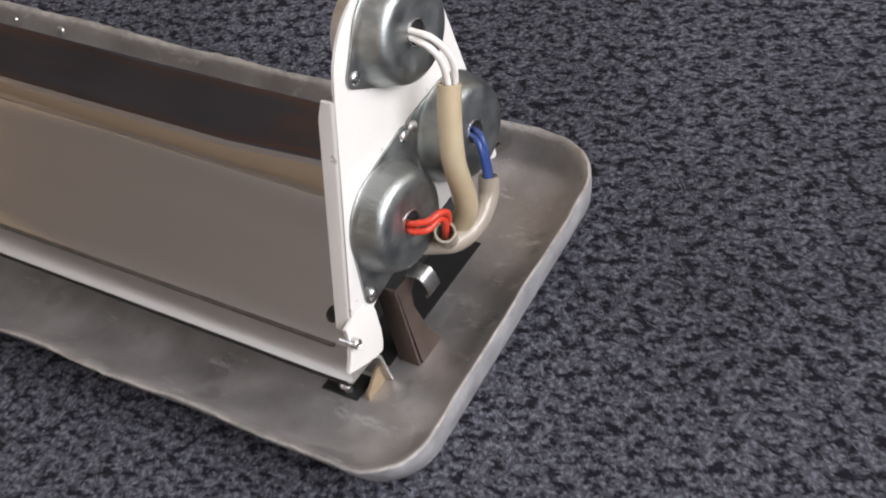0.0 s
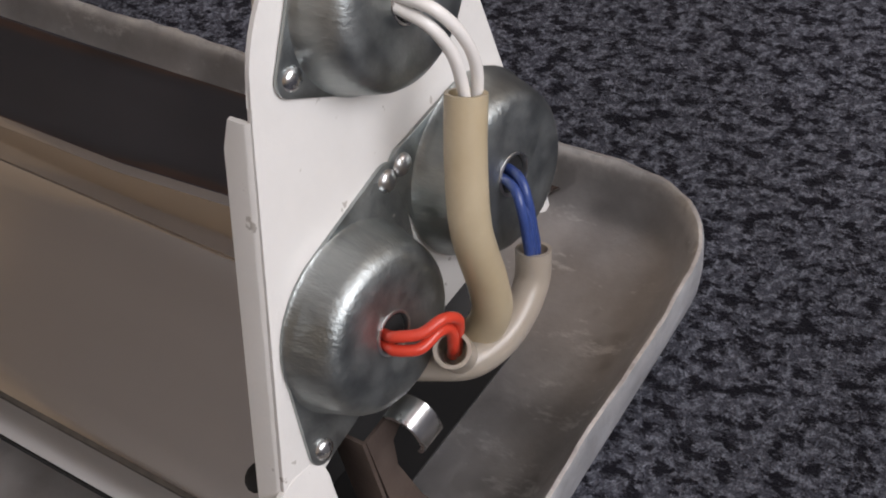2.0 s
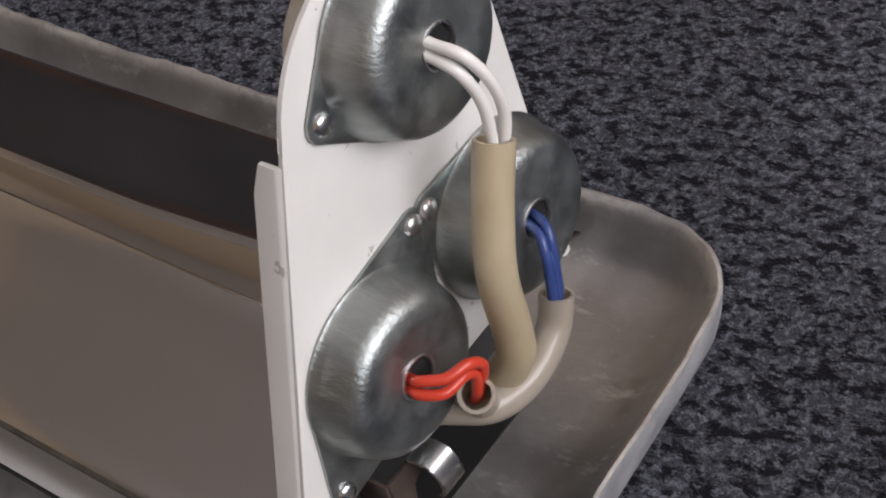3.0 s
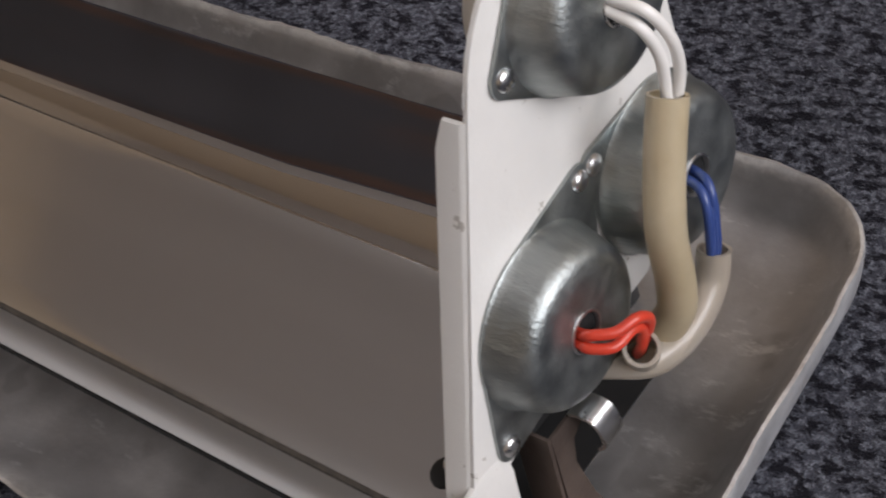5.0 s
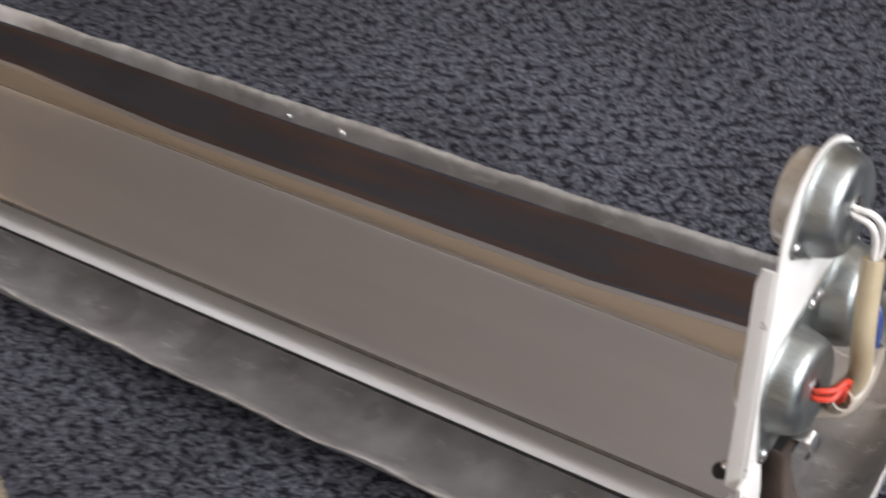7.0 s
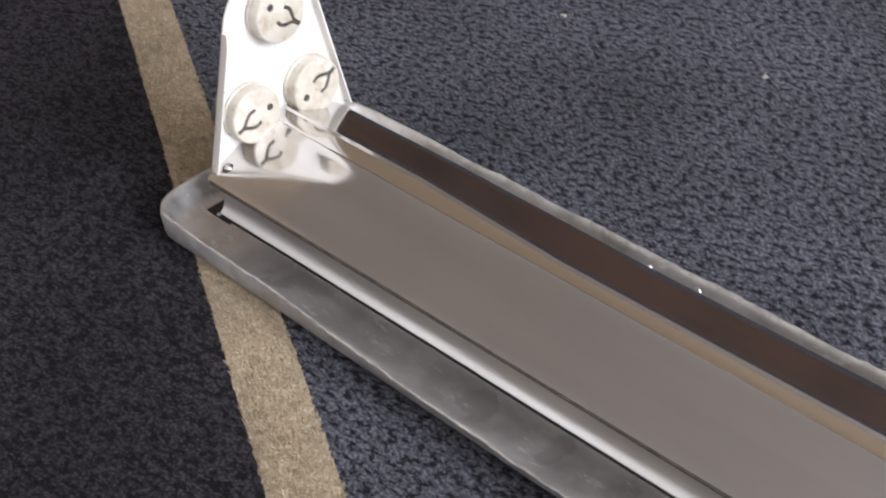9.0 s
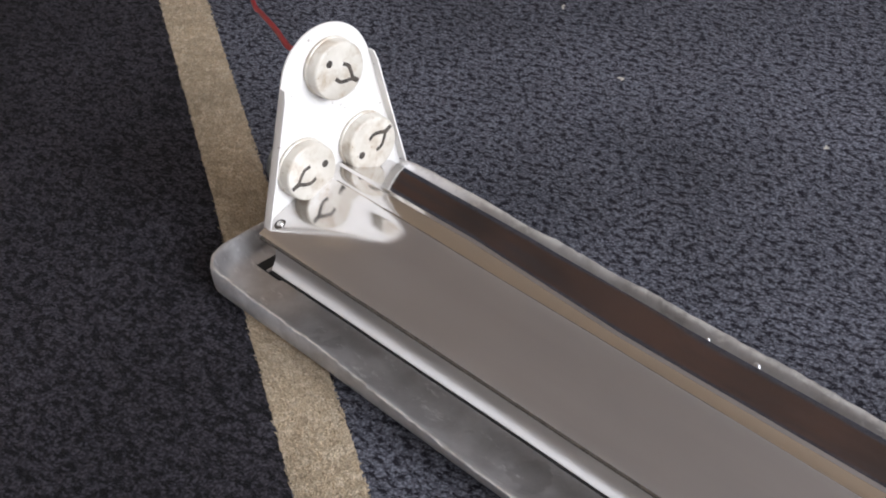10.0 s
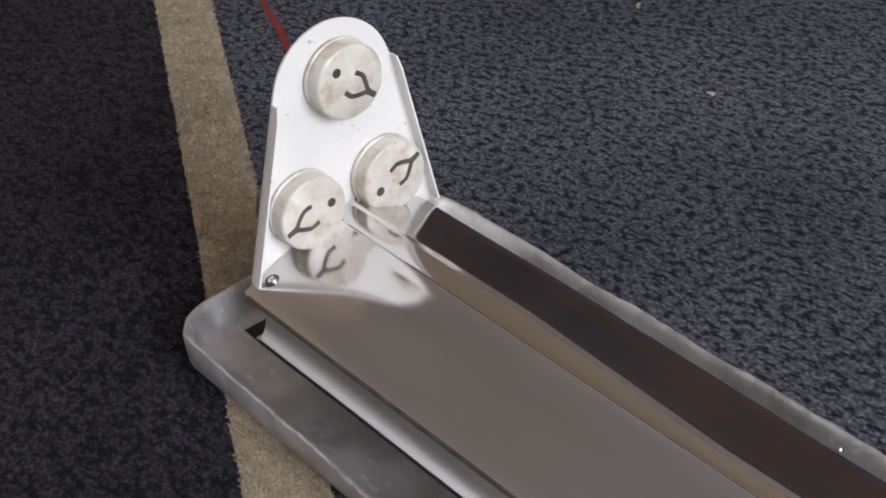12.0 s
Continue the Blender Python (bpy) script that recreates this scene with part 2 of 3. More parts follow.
def room():
    bm = bmesh.new()
    bmesh.ops.create_grid(bm, x_segments=1, y_segments=1, size=1.0)
    for v in bm.verts:
        v.co = Vector((-30 + v.co.x * 290, v.co.y * 260, 0))
    tagged(part("floor", bm, M_CARPET, None, smooth=False), "blue-grey mottled low-pile carpet floor", "floor", kind="structure")
    t = 0.12
    # unseen; set close so that the reflector's ridge band mirrors its tan
    slab("wall_north", -3.2, 2.6, 1.35, 1.35 + t, 0, 2.6, M_WALL)
    slab("wall_west", -3.2 - t, -3.2, -2.6 - t, 2.6 + t, 0, 2.6, M_WALL)
    # window wall in the east, with its opening
    slab("wall_east", 2.6, 2.6 + t, -2.6, -1.05, 0, 2.6, M_WALL)
    slab("wall_east", 2.6, 2.6 + t, 1.25, 1.35, 0, 2.6, M_WALL)
    slab("wall_east", 2.6, 2.6 + t, -1.05, 1.25, 0, 0.8, M_WALL)
    slab("wall_east", 2.6, 2.6 + t, -1.05, 1.25, 2.3, 2.6, M_WALL)
    # the opening in this wall is added for the fill light
    slab("wall_south", -3.2, -2.75, -2.6 - t, -2.6, 0, 2.6, M_WALL)
    slab("wall_south", -1.25, 2.6, -2.6 - t, -2.6, 0, 2.6, M_WALL)
    slab("wall_south", -2.75, -1.25, -2.6 - t, -2.6, 0, 0.95, M_WALL)
    slab("wall_south", -2.75, -1.25, -2.6 - t, -2.6, 2.25, 2.6, M_WALL)
    slab("ceiling", -3.2, 2.6, -2.6, 2.6, 2.6, 2.6 + t, M_CEIL)
    # unseen boards along the foot of the north wall, brown and dark slate-grey, added for the reflector's rear slope to
    # mirror
    slab("mirrored_brown_board", -3.2, 2.6, 1.30, 1.348, 0.0, 0.155, M_BOARD_BROWN)
    slab("mirrored_slate_board", -3.2, 2.6, 1.31, 1.348, 0.157, 0.6, M_SLATE)


room()


# ---- the beige carpet border and the dark carpet past it ----
def strip(name, material, d0, d1, s0, s1, z, label, seed):
    """A sheet of carpet between two lines across the floor: d is the offset across, s the way along."""
    rnd = random.Random(seed)
    u, n = Vector((0.8955, -0.445, 0)), Vector((0.445, 0.8955, 0))
    count = int((s1 - s0) / 1.0)
    bm = bmesh.new()
    rings = []
    for i in range(count + 1):
        s = s0 + (s1 - s0) * i / count
        a, b = d0 + rnd.uniform(-0.07, 0.07), d1 + rnd.uniform(-0.07, 0.07)
        e = min(0.35, z)
        pts = [(a, 0.0), (a, z - e * 0.5), (a + e, z), (b - e, z), (b, z - e * 0.5), (b, 0.0)]
        rings.append([u * s + n * d + Vector((0, 0, h)) for d, h in pts])
    loft(bm, rings, False)
    return tagged(part(name, bm, material, None), label, "carpet", kind="structure")


strip("carpet_border", M_BEIGE, -34.2, -30.3, -190, 60, 0.14, "worn beige cut-pile border strip of the carpet", 3)
strip("dark_carpet", M_DARK, -210, -34.25, -190, 150, 0.18, "dark navy mottled carpet beside the beige strip", 4)


def pile(name, material, d0, d1, s0, s1, z, count, seed, label):
    """Short tilted tufts of cut pile, one mesh."""
    rnd = np.random.default_rng(seed)
    s, d = rnd.uniform(s0, s1, count), rnd.uniform(d0, d1, count)
    # nothing stands where the pan presses the pile flat
    x, y = 0.8955 * s + 0.445 * d, -0.445 * s + 0.8955 * d
    free = (x < -63.2) | (y < -9.7) | (y > 7.5)
    s, d = s[free], d[free]
    count = len(s)
    c = np.stack([x[free], y[free], np.full(count, z)], 1)
    tip = c + np.stack([rnd.normal(0, 0.10, count), rnd.normal(0, 0.10, count), rnd.uniform(0.08, 0.22, count)], 1)
    a = rnd.uniform(0, 6.28, count)
    base = [c + 0.085 * np.stack([np.cos(a + k), np.sin(a + k), np.zeros(count) - 0.6], 1) for k in (0, 2.09, 4.19)]
    verts = np.stack(base + [tip], 1).reshape(-1, 3) * CM
    i = np.arange(count)[:, None] * 4
    faces = np.concatenate([i + [0, 1, 3], i + [1, 2, 3], i + [2, 0, 3]])
    me = bpy.data.meshes.new(name)
    me.from_pydata(verts.tolist(), [], faces.tolist())
    me.materials.append(material)
    return tagged(new(name, me), label, "carpet pile", kind="stuff")


pile("carpet_pile", M_BEIGE, -34.25, -30.25, -105, 0, 0.12, 18000, 8, "beige cut pile standing on the border strip")


# ---- the stripped lamp fixture ----
fixture = new("lamp_fixture")
fixture.location = (0, 0, 0)
tagged(fixture, "stripped aluminium tube-lamp fixture with white end plates on carpet", "lamp fixture")
LB = -59.3  # inner face of the far end plate


def build_pan():
    """The dented sheet-aluminium pan: rounded corners, coved walls, a worn rim."""
    xa, xb, hy, mid = 3.45, -63.3, 8.8, -1.1
    per_corner, long_n, short_n = 10, 130, 44

    def outline(off, r):
        x0, x1, y1 = xb + off, xa - off, hy - off
        pts = []
        for cx, cy, a0, n_side, nxt in (
            (x1 - r, -y1 + r, -90, short_n, (x1, y1 - r)),
            (x1 - r, y1 - r, 0, long_n, (x0 + r, y1)),
            (x0 + r, y1 - r, 90, short_n, (x0, -y1 + r)),
            (x0 + r, -y1 + r, 180, long_n, (x1 - r, -y1)),
        ):
            for k in range(per_corner + 1):
                a = radians(a0 + 90 * k / per_corner)
                pts.append((cx + r * math.cos(a), cy + r * math.sin(a)))
            px, py = pts[-1]
            for k in range(1, n_side):
                f = k / n_side
                pts.append((px + (nxt[0] - px) * f, py + (nxt[1] - py) * f))
        return pts

    #           inset, corner radius, height
    section = [
        (7.5, 0.6, 0.45), (4.6, 0.9, 0.45), (2.6, 1.2, 0.47), (1.75, 1.5, 0.52), (1.25, 1.7, 0.66), (0.9, 1.9, 0.92), (0.68, 2.1, 1.25),
        (0.34, 2.3, 1.75), (0.16, 2.5, 1.98), (0.09, 2.5, 2.03), (0.0, 2.6, 2.0), (-0.02, 2.6, 1.93), (0.10, 2.5, 1.2), (0.26, 2.4, 0.6),
        (0.6, 2.1, 0.2), (1.5, 1.7, 0.04), (4.0, 1.0, 0.0),
    ]
    bm = bmesh.new()
    rings = []
    for off, r, z in section:
        ring = []
        for x, y in outline(off, r):
            w = max(0.0, min(1.0, (z - 0.3) / 1.7))
            # dents: the rim wanders by about a millimetre, the floor waves less
            dx = noise.noise(Vector((x * 0.23, y * 0.23, 4.0)))
            dz = noise.noise(Vector((x * 0.16, y * 0.16, 9.0))) + 0.5 * noise.noise(Vector((x * 0.6, y * 0.6, 2.0)))
            sx = -0.07 * y * max(0.0, min(1.0, (x + 12) / 12)) if x > -12 else 0.0
            sx += -0.05 * y * max(0.0, min(1.0, (-48 - x) / 12))
            cy = mid + 0.16 * dx * w
            if y < -6:
                cy -= 0.5 * w * math.cos((x + 21) / 34 * 1.4) - 0.45 * w * max(0.0, min(1.0, (-x - 36) / 14))
            elif y > 6:
                cy -= 0.15 * w * math.exp(-(((x + 22) / 11) ** 2))
            nick = 0.05 * noise.noise(Vector((x * 1.9, y * 1.9, 6.0))) * (z > 1.9)
            ring.append((x + sx + 0.12 * dx * w + nick, y + cy + nick, z + 0.14 * dz * w + nick))
        rings.append(ring)
    loft(bm, rings, True, True, True)
    pan = part("pan", bm, M_PAN, fixture, "dull bare aluminium pan with a dented worn rim", recalc=True)
    pan.data.materials.append(M_OUT)
    lower = {v.index for v in pan.data.vertices if v.index >= 10 * len(rings[0])}
    for poly in pan.data.polygons:
        if all(i in lower for i in poly.vertices):
            poly.material_index = 1
    return pan


pan = build_pan()


def dome(bm, centre, axis, r, h, n=14):
    """A rivet's round head, lying on a surface whose normal is axis."""
    axis = Vector(axis).normalized()
    side = axis.orthogonal().normalized()
    other = axis.cross(side)
    c = Vector(centre)
    rings = []
    for k in range(5):
        a = radians(90 * k / 5)
        rings.append([c + axis * (h * math.sin(a)) + r * math.cos(a) * (math.cos(2 * math.pi * i / n) * side + math.sin(2 * math.pi * i / n) * other) for i in range(n)])
    rows = loft(bm, rings)
    tip = bm.verts.new(c + axis * h)
    for i in range(n):
        bm.faces.new((rows[-1][i], rows[-1][(i + 1) % n], tip))


# the lump and dent on the rear wall
for x, r in ((-30.6, 0.34), (-34.2, 0.22)):
    bm = bmesh.new()
    dome(bm, (x, 7.0, 1.45), (0, -0.9, 0.4), r * 0.8, 0.14)
    part("rivet", bm, M_STEEL, pan, "small bright rivet head")


# reflector profile: two polished slopes and a folded ridge
def reflector_profile(x):
    """Front slope, a flat ridge band with a fold on each side, and a rear slope."""
    f = min(1.0, max(0.0, -x / 60.0))
    yf = -6.66
    yc = -1.8 + 0.5 * f
    zc = 4.32 + (yc - yf - 0.2) * 0.385
    zt = zc + 0.03
    g = 0.07 * (1 - 0.5 * f)
    rear = 4.05 + 0.4 * min(1.0, max(0.0, (x + 14.0) / 14.0))
    # the ridge's rear edge swings back at both ends
    yb = -0.45 + 0.6 * min(1.0, max(0.0, (-x - 34.0) / 12.0)) + 0.45 * min(1.0, max(0.0, (x + 10.0) / 7.0))
    zr = zt + 0.04 - (rear - yb) * 0.42
    front = [(yf + 0.2 + (yc - 0.28 - yf) * k / 9, 4.32 + (zc - 4.35) * k / 9) for k in range(9)]
    return [(yf, 4.2)] + front + [(yc - 0.08, zc - 0.03), (yc - 0.03, zc + 0.012), (yc + 0.08, zc + 0.012 - g * 1.3), (yc + 0.14, zc + 0.012 - g * 1.2),
            (yb - 0.30, zt), (yb - 0.26, zt - 0.02), (yb - 0.12, zt + 0.05), (yb - 0.03, zt + 0.07), (yb + 0.05, zt + 0.02), *[(yb + 0.05 + (rear - yb - 0.05) * k / 6, zt + 0.02 + (zr - zt - 0.02) * k / 6) for k in range(1, 7)], (rear + 0.18, zr - 0.1)]


def build_reflector():
    bm = bmesh.new()
    xs = [LB + 0.06 + (0.0 - 0.12 - LB) * i / 90 for i in range(91)]

    def ring(x, drop):
        out = []
        for y, z in reflector_profile(x):
            wav = 0.03 * noise.noise(Vector((x * 0.11, y * 0.35, 1.0)))
            # the rear slope is a little wavy
            wav += 0.07 * noise.noise(Vector((x * 0.10, y * 0.45, 7.0))) * max(0.0, min(1.0, (y - 0.6) / 1.2))
            # a shallow dent's swelling in the front slope, short of the far plate
            wav += 0.2 * math.exp(-(((x - LB - 8.5) / 4.2) ** 2) - ((y + 3.6) / 1.7) ** 2)
            out.append((x, y, z + wav - drop))
        return out

    top = [ring(x, 0) for x in xs]
    low = [ring(x, 0.08)[::-1] for x in xs]
    loft(bm, [a + b for a, b in zip(top, low)], True, True, True)
    return part("reflector", bm, M_MIRROR, fixture, "polished aluminium roof-shaped reflector with soft reflections")


reflector = build_reflector()

# dark strip under the reflector's front edge, put in for the shaded seam there
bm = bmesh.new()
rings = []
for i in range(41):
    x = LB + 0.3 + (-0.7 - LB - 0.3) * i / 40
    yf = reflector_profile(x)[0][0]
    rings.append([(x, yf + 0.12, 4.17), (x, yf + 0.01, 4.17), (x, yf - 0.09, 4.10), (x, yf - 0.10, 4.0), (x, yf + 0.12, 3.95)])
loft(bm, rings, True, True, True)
part("seam_shade_strip", bm, M_SLOT, reflector, "dark strip standing in for the shaded seam under the reflector's edge")


def build_chassis():
    """White channel under the reflector: a side wall with an out-turned lip along each long side."""
    bm = bmesh.new()
    for s, y_off in ((-1, 0.35), (1, -2.4)):
        cove = [(6.22 + 0.52 * (k / 9) ** 3.0, 3.85 - 1.4 * k / 9) for k in range(10)]
        prof = [(5.7, 3.95), (6.17, 3.93)] + cove + [(6.73, 2.4), (6.65, 2.38), (6.3, 2.38), (5.3, 2.34), (5.05, 2.0), (4.95, 0.5), (4.87, 0.5), (4.95, 2.05), (5.2, 2.43), (5.9, 2.5), (5.9, 3.8), (5.7, 3.87)]
        end = -0.15 if s < 0 else -7.0
        xs = [-57.7 + (57.7 + end) * i / 40 for i in range(41)]
        rings = [[(x, s * (y + y_off) + 0.03 * noise.noise(Vector((x * 0.15, s, 3))), z) for y, z in prof] for x in xs]
        loft(bm, rings, True, True, True)
    return part("chassis", bm, M_LIP, fixture, "satin aluminium channel with out-turned side lips")


chassis = build_chassis()

# black strip along the front lip, put in for the shade of the gap below
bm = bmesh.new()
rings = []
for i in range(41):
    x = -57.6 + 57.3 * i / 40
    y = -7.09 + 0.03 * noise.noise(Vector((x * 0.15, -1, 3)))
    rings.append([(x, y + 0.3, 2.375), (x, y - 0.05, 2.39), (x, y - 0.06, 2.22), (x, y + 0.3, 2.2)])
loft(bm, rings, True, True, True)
part("lip_shade_strip", bm, M_BLACK, chassis, "black strip standing in for shade under the lip")


# ---- end plates ----
def plate_outline(yb, yt, zt, yr, lean):
    """Tapered plate with a round head; lean shifts it sideways with the height."""
    pts = [(-yb, 4.15), (-yb, 4.6), (-yt, zt), (-yt + 0.07, zt + 0.2)]
    for k in range(25):
        a = radians(168 - 156 * k / 24)
        pts.append(((yt - 0.02) * math.cos(a), zt - 0.5 + (yt - 0.02) * math.sin(a)))
    pts += [(yt - 0.07, zt + 0.2), (yt, zt), (yr, 4.6), (yr, 4.15), (yr - 0.2, 4.1)]
    pts += [(1.35, 5.75), (1.3, 5.0), (1.1, 4.8), (-0.4, 4.8), (-0.6, 5.0), (-0.65, 5.75), (-yb + 0.2, 4.1)]
    return [(y + lean * (z - 4.6), z) for y, z in pts]


CUPS = ((-2.47, 7.15, 44, 3.0), (2.15, 7.5, 138, 2.6), (1.0, 13.4, 6, 2.5))  # y, z, the turn of the ears in degrees and their reach
SOCKETS = ((-2.74, 7.33, 197), (2.16, 7.18, 26), (0.28, 13.25, -42))  # y, z and the way the fork opens


def cup_outline(y, z, turn, ear, r=2.18, er=0.40):
    """Round flange with two pointed ears."""
    a = math.acos((r - er) / ear)
    out = []
    for s in (0, math.pi):
        for k in range(9):
            t = -a + 2 * a * k / 8
            out.append((ear * math.cos(s) + er * math.cos(t + s), ear * math.sin(s) + er * math.sin(t + s)))
        for k in range(1, 12):
            t = a + (math.pi - 2 * a) * k / 12
            out.append((r * math.cos(t + s), r * math.sin(t + s)))
    c, s = math.cos(radians(turn)), math.sin(radians(turn))
    return [(y + c * p - s * q, z + s * p + c * q) for p, q in out]


def build_end_plate(x_in, way, yb, yt, zt, yr, lean, label):
    """x_in: the inner face; way: +1 or -1, the outward direction along x."""
    bm = bmesh.new()
    solid(bm, plate_outline(yb, yt, zt, yr, lean), x_in, x_in + way * 0.12, 0.03)
    plate = part("end_plate", bm, M_WHITE, fixture, label)
    for s in (-1, 1):
        # the folded side flange, turned towards the tubes
        bm = bmesh.new()
        y0, y1, z0, z1 = (yr if s > 0 else -yb), yt * s + lean * (zt - 4.6), 4.45, zt - 0.05
        w = 0.66
        rings = []
        for f in [i / 14 for i in range(15)]:
            y, z = y0 + (y1 - y0) * f, z0 + (z1 - z0) * f
            ww = w * (1 if f < 0.97 else 0.75)
            o = 0.10 * s
            rings.append([(x_in + way * 0.1, y, z), (x_in - way * 0.02, y + o * 0.8, z), (x_in - way * 0.1, y + o, z), (x_in - way * ww, y + o, z), (x_in - way * ww, y, z), (x_in - way * 0.02, y - 0.01 * s, z)])
        loft(bm, rings, True, True, True)
        part("flange", bm, M_WHITE, plate)
    for i, (y, z, turn, ear) in enumerate(CUPS):
        y, z = (y, z) if lean else SOCKETS[i][:2]
        bm = bmesh.new()
        x0 = x_in + way * (0.125 + 0.012 * i)
        solid(bm, cup_outline(y, z, turn, ear), x0, x0 + way * 0.09, 0.03)
        # the pressed dome
        prof = [(2.2, 0.08), (2.14, 0.14), (2.09, 0.35), (2.02, 0.65), (1.95, 0.88), (1.87, 1.03), (1.76, 1.13), (1.62, 1.19), (1.2, 1.2), (0.54, 1.2), (0.48, 1.18), (0.45, 1.1), (0.45, 0.8)]
        rows = lathe(bm, [(r, way * h) for r, h in prof], (x0, y, z), 96)
        for row, amount in zip(rows[2:5], (0.006, 0.009, 0.006)):
            for k, v in enumerate(row):
                rough = noise.noise(Vector((k * 0.83, y, z)))
                v.co.y += (v.co.y - y) * amount * rough
                v.co.z += (v.co.z - z) * amount * rough
        cup = part("socket_cover", bm, M_ZINC, plate, "zinc-plated pressed steel socket cover with two ears")
        bm = bmesh.new()
        lathe(bm, [(0.46, way * 1.05), (0.445, way * 1.1)], (x0, y, z), 20, True, True)
        part("wire_hole", bm, M_BLACK, plate, "dark round wire hole")
        bm = bmesh.new()
        lathe(bm, [(0.45, way * 1.1), (0.45, way * 1.2), (0.465, way * 1.225), (0.49, way * 1.228), (0.52, way * 1.215), (0.53, way * 1.195)], (x0, y, z), 32)
        part("collar", bm, M_STEEL, cup, "bright rolled collar round the wire hole")
        for s in (-1, 1):
            bm = bmesh.new()
            c = (x0 + way * 0.09, y + s * ear * math.cos(radians(turn)), z + s * ear * math.sin(radians(turn)))
            dome(bm, c, (way, 0, 0), 0.27, 0.15)
            part("rivet", bm, M_STEEL, plate)
    for y, z, turn in SOCKETS:
        y += lean * (z - 4.6)
        bm = bmesh.new()
        prof = [(1.95, 0.0), (1.98, 0.06), (1.98, 0.22), (1.9, 0.27), (1.9, 0.98), (1.84, 1.08), (1.74, 1.12)]
        lathe(bm, [(r, -way * h) for r, h in prof], (x_in, y, z), 48, True, True)
        part("lamp_socket", bm, M_CREAM, plate, "cream ceramic tube socket with a forked slot")
        bm = bmesh.new()
        c, s = math.cos(radians(turn)), math.sin(radians(turn))
        xf = x_in - way * 1.10

        def spot(p, q):
            return (xf, y + c * p - s * q, z + s * p + c * q)

        for sgn in (-1, 1):
            tube(bm, [spot(1.72, 0.02 * sgn), spot(1.15, 0.07 * sgn), spot(0.85, 0.3 * sgn), spot(0.42, 0.56 * sgn), spot(-0.05, 0.52 * sgn)], 0.14, 8, steps=4)
        for v in bm.verts:
            v.co.x = xf + (v.co.x - xf) * 0.35
        part("contact_slot", bm, M_SLOT, plate, "dark forked contact slot")
        bm = bmesh.new()
        lathe(bm, [(0.25, -way * 1.118), (0.21, -way * 1.135)], (x_in, *spot(-1.05, 0.1)[1:]), 16, True, True)
        part("pin_hole", bm, M_SLOT, plate)
    # the two screws at the foot of the plate
    for s in (-1, 1):
        bm = bmesh.new()
        dome(bm, (x_in - way * 0.9, *((-5.5, 4.72) if s < 0 else (4.0, 4.47))), (-way * 0.2, 0.35 * s, 0.9), 0.26, 0.22)
        part("screw", bm, M_STEEL, plate)
    return plate


plate_near = build_end_plate(-0.12, 1, 6.1, 3.25, 13.0, 4.1, 0.075, "white enamelled end plate with three zinc socket covers")
plate_far = build_end_plate(LB, -1, 6.07, 3.42, 13.25, 4.95, 0.0, "white enamelled end plate with three cream tube sockets")


# ---- wiring at the near end ----
def wire(points, radius, material, name="wire", parent=None, label=""):
    bm = bmesh.new()
    tube(bm, points, radius, 12)
    return part(name, bm, material, parent or fixture, label)


def sleeve(points, radius, material, label):
    bm = bmesh.new()
    tube(bm, points, radius, 20, radius - 0.09)
    return part("sleeve", bm, material, fixture, label)


s1 = sleeve([(1.90, 1.00, 11.17), (2.00, 0.33, 10.00), (2.10, -0.27, 8.53), (2.00, -0.27, 6.77), (1.80, -0.30, 5.73), (1.20, -0.50, 4.83), (0.50, -1.10, 4.43)], 0.45, M_SLEEVE, "yellowed silicone insulating sleeve")
s2 = sleeve([(1.80, 1.47, 6.00), (1.80, 1.13, 5.30), (1.80, 0.40, 4.87), (1.70, -0.40, 4.70), (1.47, -1.13, 4.80), (0.90, -1.60, 4.97), (0.20, -2.03, 5.13)], 0.41, M_SLEEVE2, "milky clear silicone insulating sleeve")
s3 = sleeve([(2.00, -1.83, 6.27), (1.70, -1.57, 5.77), (1.40, -1.27, 5.13), (0.90, -0.93, 4.43)], 0.42, M_SLEEVE2, "short milky sleeve end round red wires")
wire([(0.70, 0.83, 13.83), (1.30, 0.73, 13.70), (2.00, 0.80, 13.53), (2.20, 1.10, 12.70), (2.10, 1.30, 11.70), (1.93, 1.17, 10.83), (1.93, 0.70, 10.20)], 0.132, M_WIREW, "wire", s1, "white insulated wire")
wire([(0.70, 0.70, 13.70), (1.30, 0.63, 13.47), (1.90, 0.67, 13.17), (2.00, 0.90, 12.30), (1.93, 0.93, 11.33), (1.90, 0.80, 10.73), (1.90, 0.53, 10.27)], 0.132, M_WIREW, "wire", s1, "white insulated wire")
for dy, dz in ((0.0, 0.0), (0.26, 0.05), (0.13, -0.16)):
    wire([(0.70, 1.97 + dy, 7.57 + dz), (1.30, 1.80 + dy, 7.67 + dz), (1.70, 1.60 + dy, 7.67 + dz), (1.90, 1.40 + dy, 7.27 + dz), (1.90, 1.30 + dy, 6.63), (1.87, 1.23 + dy, 6.07), (1.80, 1.10 + dy * 0.6, 5.40)], 0.115, M_WIREB, "wire", s2, "blue insulated wire")
wire([(0.70, -2.57, 7.20), (1.20, -2.67, 7.30), (1.50, -2.67, 7.40), (1.90, -2.33, 7.33), (2.10, -1.83, 7.33), (2.10, -1.47, 6.93), (1.90, -1.47, 6.30), (1.50, -1.37, 5.43)], 0.132, M_WIRER, "wire", s3, "red insulated wire")
